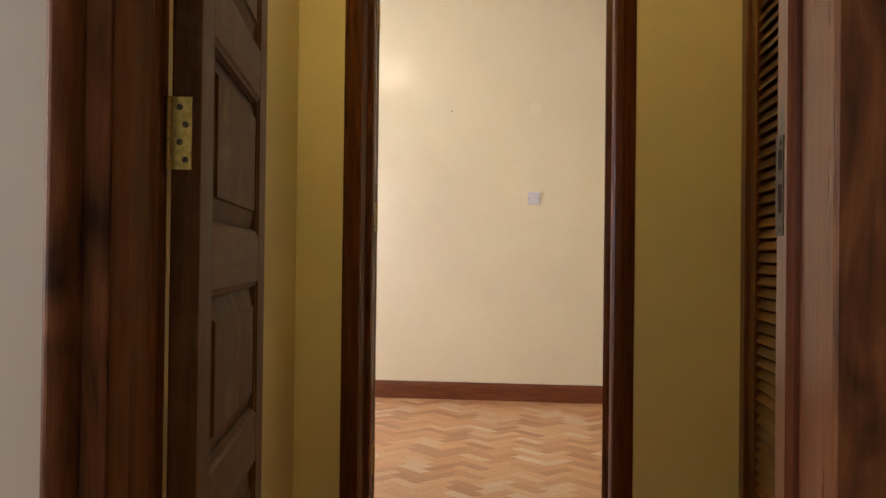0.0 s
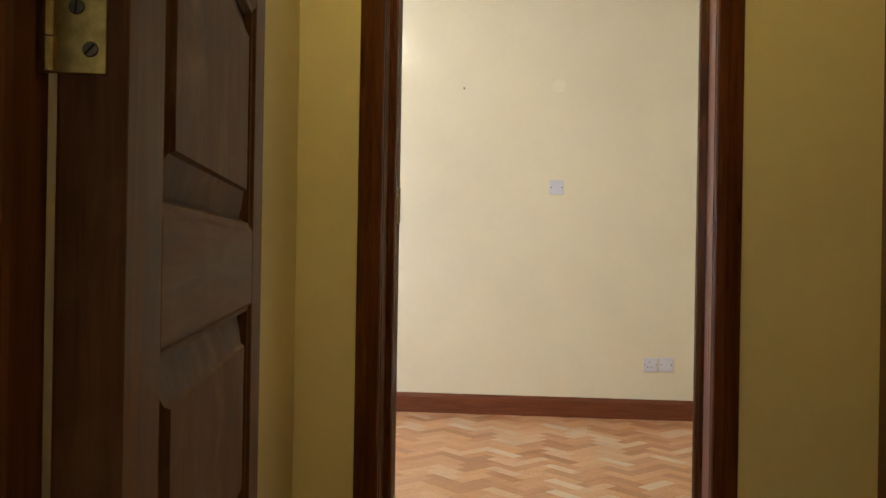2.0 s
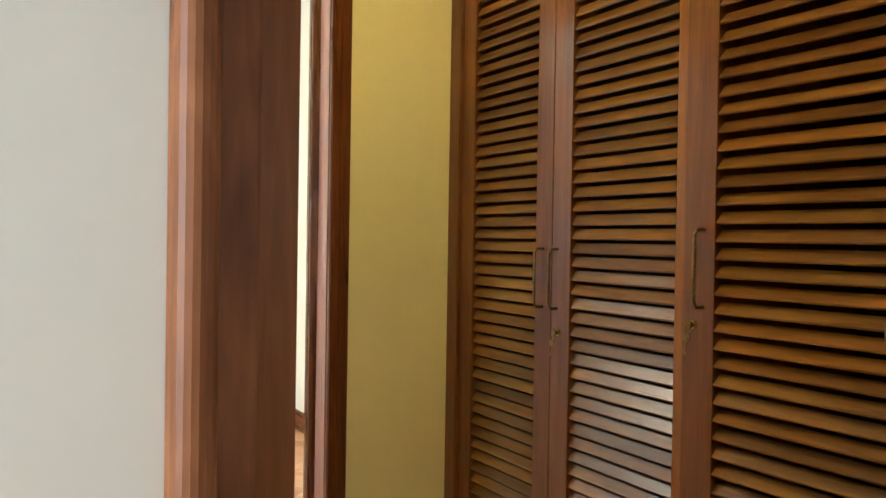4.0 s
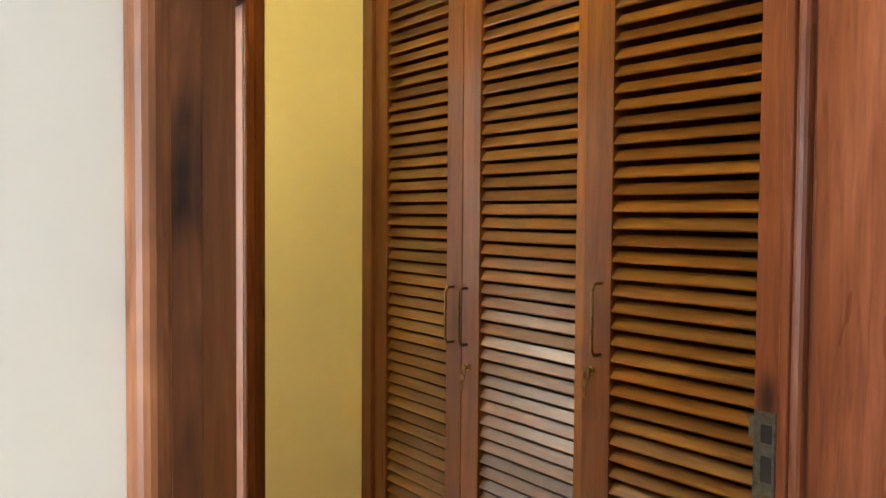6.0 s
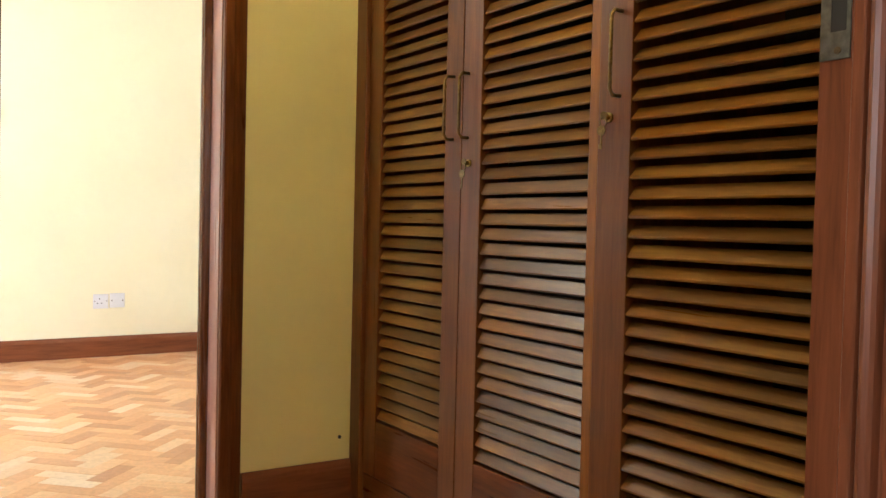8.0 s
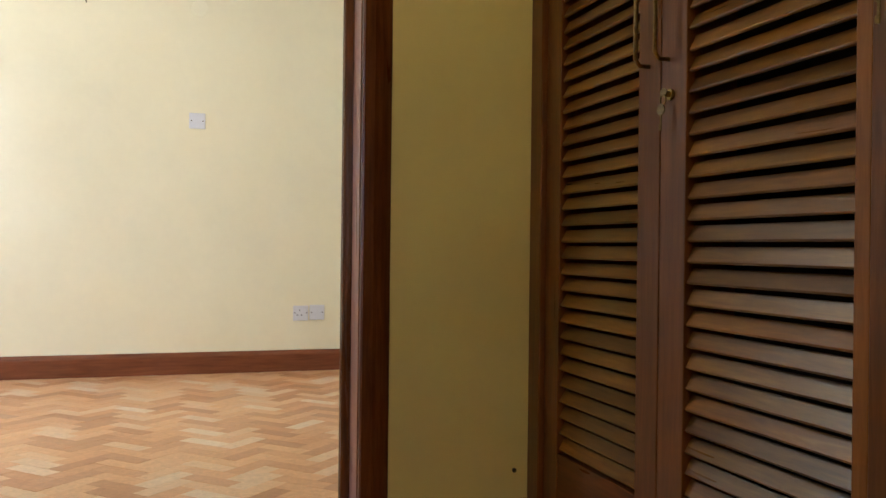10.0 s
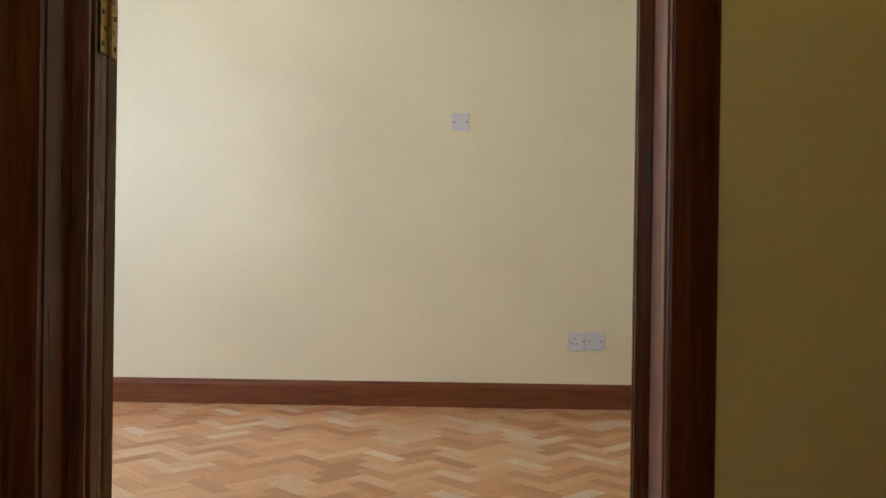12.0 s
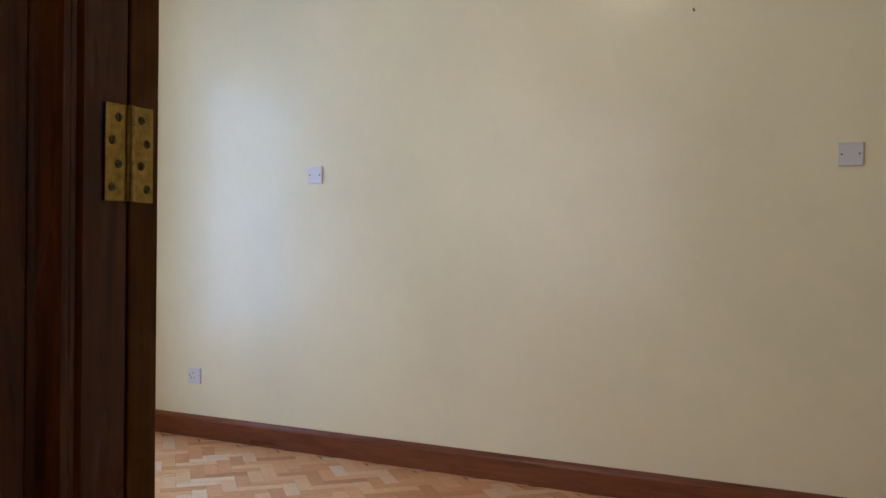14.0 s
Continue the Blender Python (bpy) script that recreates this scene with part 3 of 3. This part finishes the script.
# ---- wardrobe with louvred doors ----
def slat_mesh(length, tilt, w):
    """One louvre blade with rounded long edges, drawn along y from 0 to -length, sloping down to the front."""
    t = 0.008
    prof = [(-w / 2, -t / 4), (-w / 2 + 0.0015, -t / 2), (w / 2 - 0.002, -t / 2), (w / 2, -t / 4), (w / 2, t / 4), (w / 2 - 0.002, t / 2), (-w / 2 + 0.0015, t / 2), (-w / 2, t / 4)]
    a = radians(-tilt)
    pts = [(z * math.sin(a) - x * math.cos(a), x * math.sin(a) + z * math.cos(a)) for x, z in prof]
    return extrude_profile(pts[::-1], "y", -length, 0)


def wardrobe_handle(bm_parent, y, z0, z1, stand=0.032):
    pts = [(0.0, y, z0), (-stand * 0.7, y, z0), (-stand, y, z0 + 0.012), (-stand, y, z1 - 0.012), (-stand * 0.7, y, z1), (0.0, y, z1)]
    return part("handle", tube(bmesh.new(), pts, 0.0045), M_DULL, bm_parent, "slim dull brass bow handle", smooth=True)


def louvred_door(name_label, y_hi, y_lo, stile_hi, stile_lo, place_x, rz=0.0, handle=None, key=None, edge_low=0.975, pitch=0.0401, grip=(1.173, 1.348), lock=1.103, timber=None, tilt=60, blade=0.034):
    """A wardrobe door in the plane x = 0 of its own, spanning y 0 to -(y_hi - y_lo)."""
    width = y_hi - y_lo
    root = thing("louvred_door", (place_x, y_hi, 0.0), name_label, "wardrobe door", "louvred wardrobe doors", rz)
    z0, z1, th = 0.105, 2.60, 0.040
    part("stile", a_box(0, th, -stile_hi, 0, z0, z1, bevel=0.002), M_STILE, root)
    part("stile", a_box(0, th, -width, -width + stile_lo, z0, z1, bevel=0.002), timber or M_STILE, root)
    # edge_low is the front edge of one blade near the middle of the door
    z = edge_low + 0.0167 - pitch * math.floor((edge_low - 0.285) / pitch)
    part("rail", a_box(0.001, th - 0.001, -width + stile_lo, -stile_hi, z0, z - 0.022, bevel=0.002), M_WOOD_Y, root)
    part("rail", a_box(0.001, th - 0.001, -width + stile_lo, -stile_hi, z1 - 0.11, z1, bevel=0.002), M_WOOD_Y, root)
    me = mesh_of("slat", slat_mesh(width - stile_hi - stile_lo, tilt, blade), M_SLAT)
    while z < z1 - 0.125:
        ob = new("slat", me)
        ob.parent = root
        ob.matrix_basis = pose(0.0165, -stile_hi, z, 0, random.uniform(-3.5, 3.5), random.uniform(-0.15, 0.15))
        z += pitch
    if handle:
        wardrobe_handle(root, handle, *grip)
    if key:
        rose = part("keyhole_plate", cylinder(bmesh.new(), 0.011, 0.004, pose(-0.0015, key, lock, 0, 90, 0), 20), M_BRASS, root, "small round brass lock rose")
        part("lock_barrel", cylinder(bmesh.new(), 0.0065, 0.012, pose(-0.008, key, lock, 0, 90, 0), 16), M_BRASS, root)
        bm = bmesh.new()
        z0 = lock - 0.011
        ring = [(-0.018, key + 0.010 * math.cos(a), z0 + 0.010 * math.sin(a)) for a in (2 * math.pi * k / 14 for k in range(15))]
        tube(bm, ring, 0.0014, 6)
        # the key in the lock and its twin on the ring: round bow, shank and bit
        cylinder(bm, 0.009, 0.002, pose(-0.016, key + 0.001, lock + 0.003, 0, 90, 12), 18)
        cylinder(bm, 0.011, 0.002, pose(-0.0195, key + 0.004, z0 - 0.019, 0, 90, 8), 18)
        box(bm, -0.0205, -0.0185, key + 0.0015, key + 0.0065, z0 - 0.060, z0 - 0.027, bevel=0.0004)
        box(bm, -0.0205, -0.0185, key + 0.0065, key + 0.010, z0 - 0.058, z0 - 0.048, bevel=0.0004)
        part("key", bm, M_DULL, root, "small brass key in the lock")
    return root


def wardrobe():
    root = tagged(new("wardrobe"), "built-in dark timber wardrobe carcass behind louvred doors", "wardrobe")
    part("side_panel", a_box(LOBBY_R + 0.005, 1.55, -0.026, -0.006, 0.0, CEIL - 0.02, bevel=0.002), M_STILE, root)
    part("side_panel", a_box(LOBBY_R + 0.005, 1.55, W1_IN + 0.002, W1_IN + 0.022, 0.0, CEIL - 0.02, bevel=0.002), M_STILE, root)
    part("face_post", a_box(0.921, 0.975, -0.072, -0.002, 0.0, CEIL - 0.02, bevel=0.003), M_STILE, root)
    part("face_post", a_box(0.921, 0.975, W1_IN + 0.002, -1.79, 0.0, CEIL - 0.02, bevel=0.003), M_STILE, root)
    part("plinth", a_box(0.940, 0.965, -1.79, -0.072, 0.0, 0.10, bevel=0.003), M_WOOD_Y, root)
    part("face_rail", a_box(0.925, 0.970, -1.79, -0.072, 2.605, 2.70, bevel=0.003), M_WOOD_Y, root)
    part("upper_panel", a_box(0.940, 0.960, -1.79, -0.072, 2.70, CEIL - 0.02, bevel=0.003), M_WOOD_Y, root)
    # back coloured near black to paint in the shade behind the slats
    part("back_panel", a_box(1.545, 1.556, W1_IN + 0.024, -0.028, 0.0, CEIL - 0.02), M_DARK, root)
    part("divider", a_box(0.975, 1.54, -1.20, -1.18, 0.10, 2.60), M_STILE, root)


wardrobe()
louvred_door("mahogany louvred wardrobe door with slim brass handle", -0.074, -0.620, 0.082, 0.084, LOBBY_R, handle=-0.503)
louvred_door("mahogany louvred wardrobe door with key in its lock", -0.623, -1.169, 0.089, 0.031, LOBBY_R, handle=-0.028, key=-0.036, timber=M_AMBER)
louvred_door("mahogany louvred wardrobe door standing slightly ajar, key in lock", -1.172, -1.786, 0.096, 0.060, LOBBY_R - 0.004, rz=2.0, handle=-0.063, key=-0.033, edge_low=0.9956, pitch=0.042, grip=(1.222, 1.405), lock=1.178, tilt=48, blade=0.036)


# ---- plates on the bedroom wall ----
def blank_plate(parent, x, z, s=0.096):
    pl = part("plate", a_box(x - s / 2, x + s / 2, BED_Y - 0.0105, BED_Y - 0.0005, z - s / 2, z + s / 2, bevel=0.003), M_PLATE, parent)
    for dx in (-0.034, 0.034):
        part("screw", cylinder(bmesh.new(), 0.0042, 0.002, pose(x + dx, BED_Y - 0.0105, z, 90, 0, 0), 12), M_SCREW, pl)
    return pl


def socket_plate(parent, x, z, s=0.096):
    pl = part("plate", a_box(x - s / 2, x + s / 2, BED_Y - 0.0105, BED_Y - 0.0005, z - s / 2, z + s / 2, bevel=0.003), M_PLATE, parent)
    for dx, dz, w, h in ((-0.008, 0.018, 0.005, 0.010), (-0.021, -0.012, 0.010, 0.005), (0.005, -0.012, 0.010, 0.005)):
        part("pin_hole", a_box(x + dx - w / 2, x + dx + w / 2, BED_Y - 0.0108, BED_Y - 0.009, z + dz - h / 2, z + dz + h / 2), M_DARK, pl)
    part("rocker", a_box(x + 0.026, x + 0.038, BED_Y - 0.0135, BED_Y - 0.009, z + 0.012, z + 0.030, bevel=0.0015), M_PLATE, pl)
    for dx in (-0.038, 0.038):
        part("screw", cylinder(bmesh.new(), 0.0038, 0.002, pose(x + dx, BED_Y - 0.0105, z + 0.002, 90, 0, 0), 12), M_SCREW, pl)
    return pl


for x in (0.149, -2.573):
    blank_plate(tagged(new("wall_plate"), "square white plastic blank plate with two screws", "wall plate", "blank plates on the wall"), x, 1.562)
socket_plate(tagged(new("wall_socket"), "white plastic three-pin wall socket above the skirting", "socket", "sockets above the skirting"), 0.798, 0.368)
blank_plate(tagged(new("wall_plate"), "white plastic blank plate beside the wall socket", "wall plate"), 0.902, 0.372)
socket_plate(tagged(new("wall_socket"), "white plastic wall socket near the bright corner", "socket", "sockets above the skirting"), -3.46, 0.370)

nail = tagged(new("nail", mesh_of("nail", tube(bmesh.new(), [(-0.494, BED_Y - 0.0005, 2.236), (-0.494, BED_Y - 0.022, 2.241)], 0.004), M_SCREW)), "small dark nail driven into the cream wall", "nail")
patch = tagged(new("wall_patch", mesh_of("wall_patch", cylinder(bmesh.new(), 0.052, 0.002, pose(0.158, BED_Y - 0.0005, 2.26, 90, 0, 0), 28, 0.048), M_FILLER)), "round filled patch on the cream wall", "patch")
hole = tagged(new("wall_plug", mesh_of("wall_plug", cylinder(bmesh.new(), 0.006, 0.004, pose(0.885, -0.001, 0.21, 90, 0, 0), 12), M_DARK)), "small dark plugged hole low on the yellow wall", "plug")


# ---- parquet, last ----
BLOCK_L, BLOCK_W = 0.210, 0.070


def herringbone(x0, x1, y0, y1):
    """Centres and turns of the blocks that touch the given floor; the rows of points run along y."""
    n, c = 3, math.sqrt(0.5)
    out = []
    span = int((max(x1, -x0) + max(y1, -y0)) * 2 / BLOCK_W) + 12
    mid = ((x0 + x1) / 2, (y0 + y1) / 2)
    reach = int((abs(x1 - x0) + abs(y1 - y0)) / BLOCK_W) + 8
    for k in range(-reach, reach):
        for m in range(-reach // (2 * n) - 1, reach // (2 * n) + 2):
            a = (k + 2 * n * m) * BLOCK_W
            for turn, u, v in ((0, a + BLOCK_L / 2, k * BLOCK_W + BLOCK_W / 2), (90, a + BLOCK_W / 2, (k + 1) * BLOCK_W + BLOCK_L / 2)):
                x, y = mid[0] + (u - v) * c, mid[1] + (u + v) * c
                if x0 - 0.11 < x < x1 + 0.11 and y0 - 0.11 < y < y1 + 0.11:
                    out.append((x, y, turn + 45))
    return out


def block_bm():
    return box(bmesh.new(), -BLOCK_L / 2 + 0.0004, BLOCK_L / 2 - 0.0004, -BLOCK_W / 2 + 0.0004, BLOCK_W / 2 - 0.0004, -0.012, 0.0)


def lay_floor(name, x0, x1, y0, y1, near=None):
    """A screed with wooden blocks on it; the blocks inside near are parts of their own."""
    base = structure(name, a_box(x0, x1, y0, y1, -0.2, -0.004), M_SCREED, "waxed herringbone parquet of pale brown hardwood blocks")
    verts, faces, me = [], [], mesh_of("block", block_bm(), M_BLOCK)
    count = 0
    for x, y, turn in herringbone(x0, x1, y0, y1):
        m = pose(x, y, random.uniform(-0.0006, 0.0), random.uniform(-0.15, 0.15), random.uniform(-0.15, 0.15), turn)
        if near and near[0] < x < near[1] and near[2] < y < near[3] and count < 300:
            ob = new("block", me)
            ob.parent = base
            ob.matrix_basis = m
            count += 1
            continue
        start = len(verts)
        for v in me.vertices:
            p = m @ v.co
            verts.append((min(max(p.x, x0), x1), min(max(p.y, y0), y1), p.z))
        faces += [tuple(start + i for i in f.vertices) for f in me.polygons]
    rest = bpy.data.meshes.new("blocks")
    rest.from_pydata(verts, [], faces)
    rest.materials.append(M_BLOCKS)
    ob = new("blocks", rest)
    ob.parent = base
    tagged(ob, kind="stuff")


lay_floor("floor_bedroom", BED_L, BED_R, 0.06, BED_Y, (-0.9, 1.1, 1.55, 3.30))
lay_floor("floor_lobby", LOBBY_L, 1.56, -2.10, 0.06)
lay_floor("floor_first_room", ROOM_L, ROOM_R, ROOM_Y, -2.10)
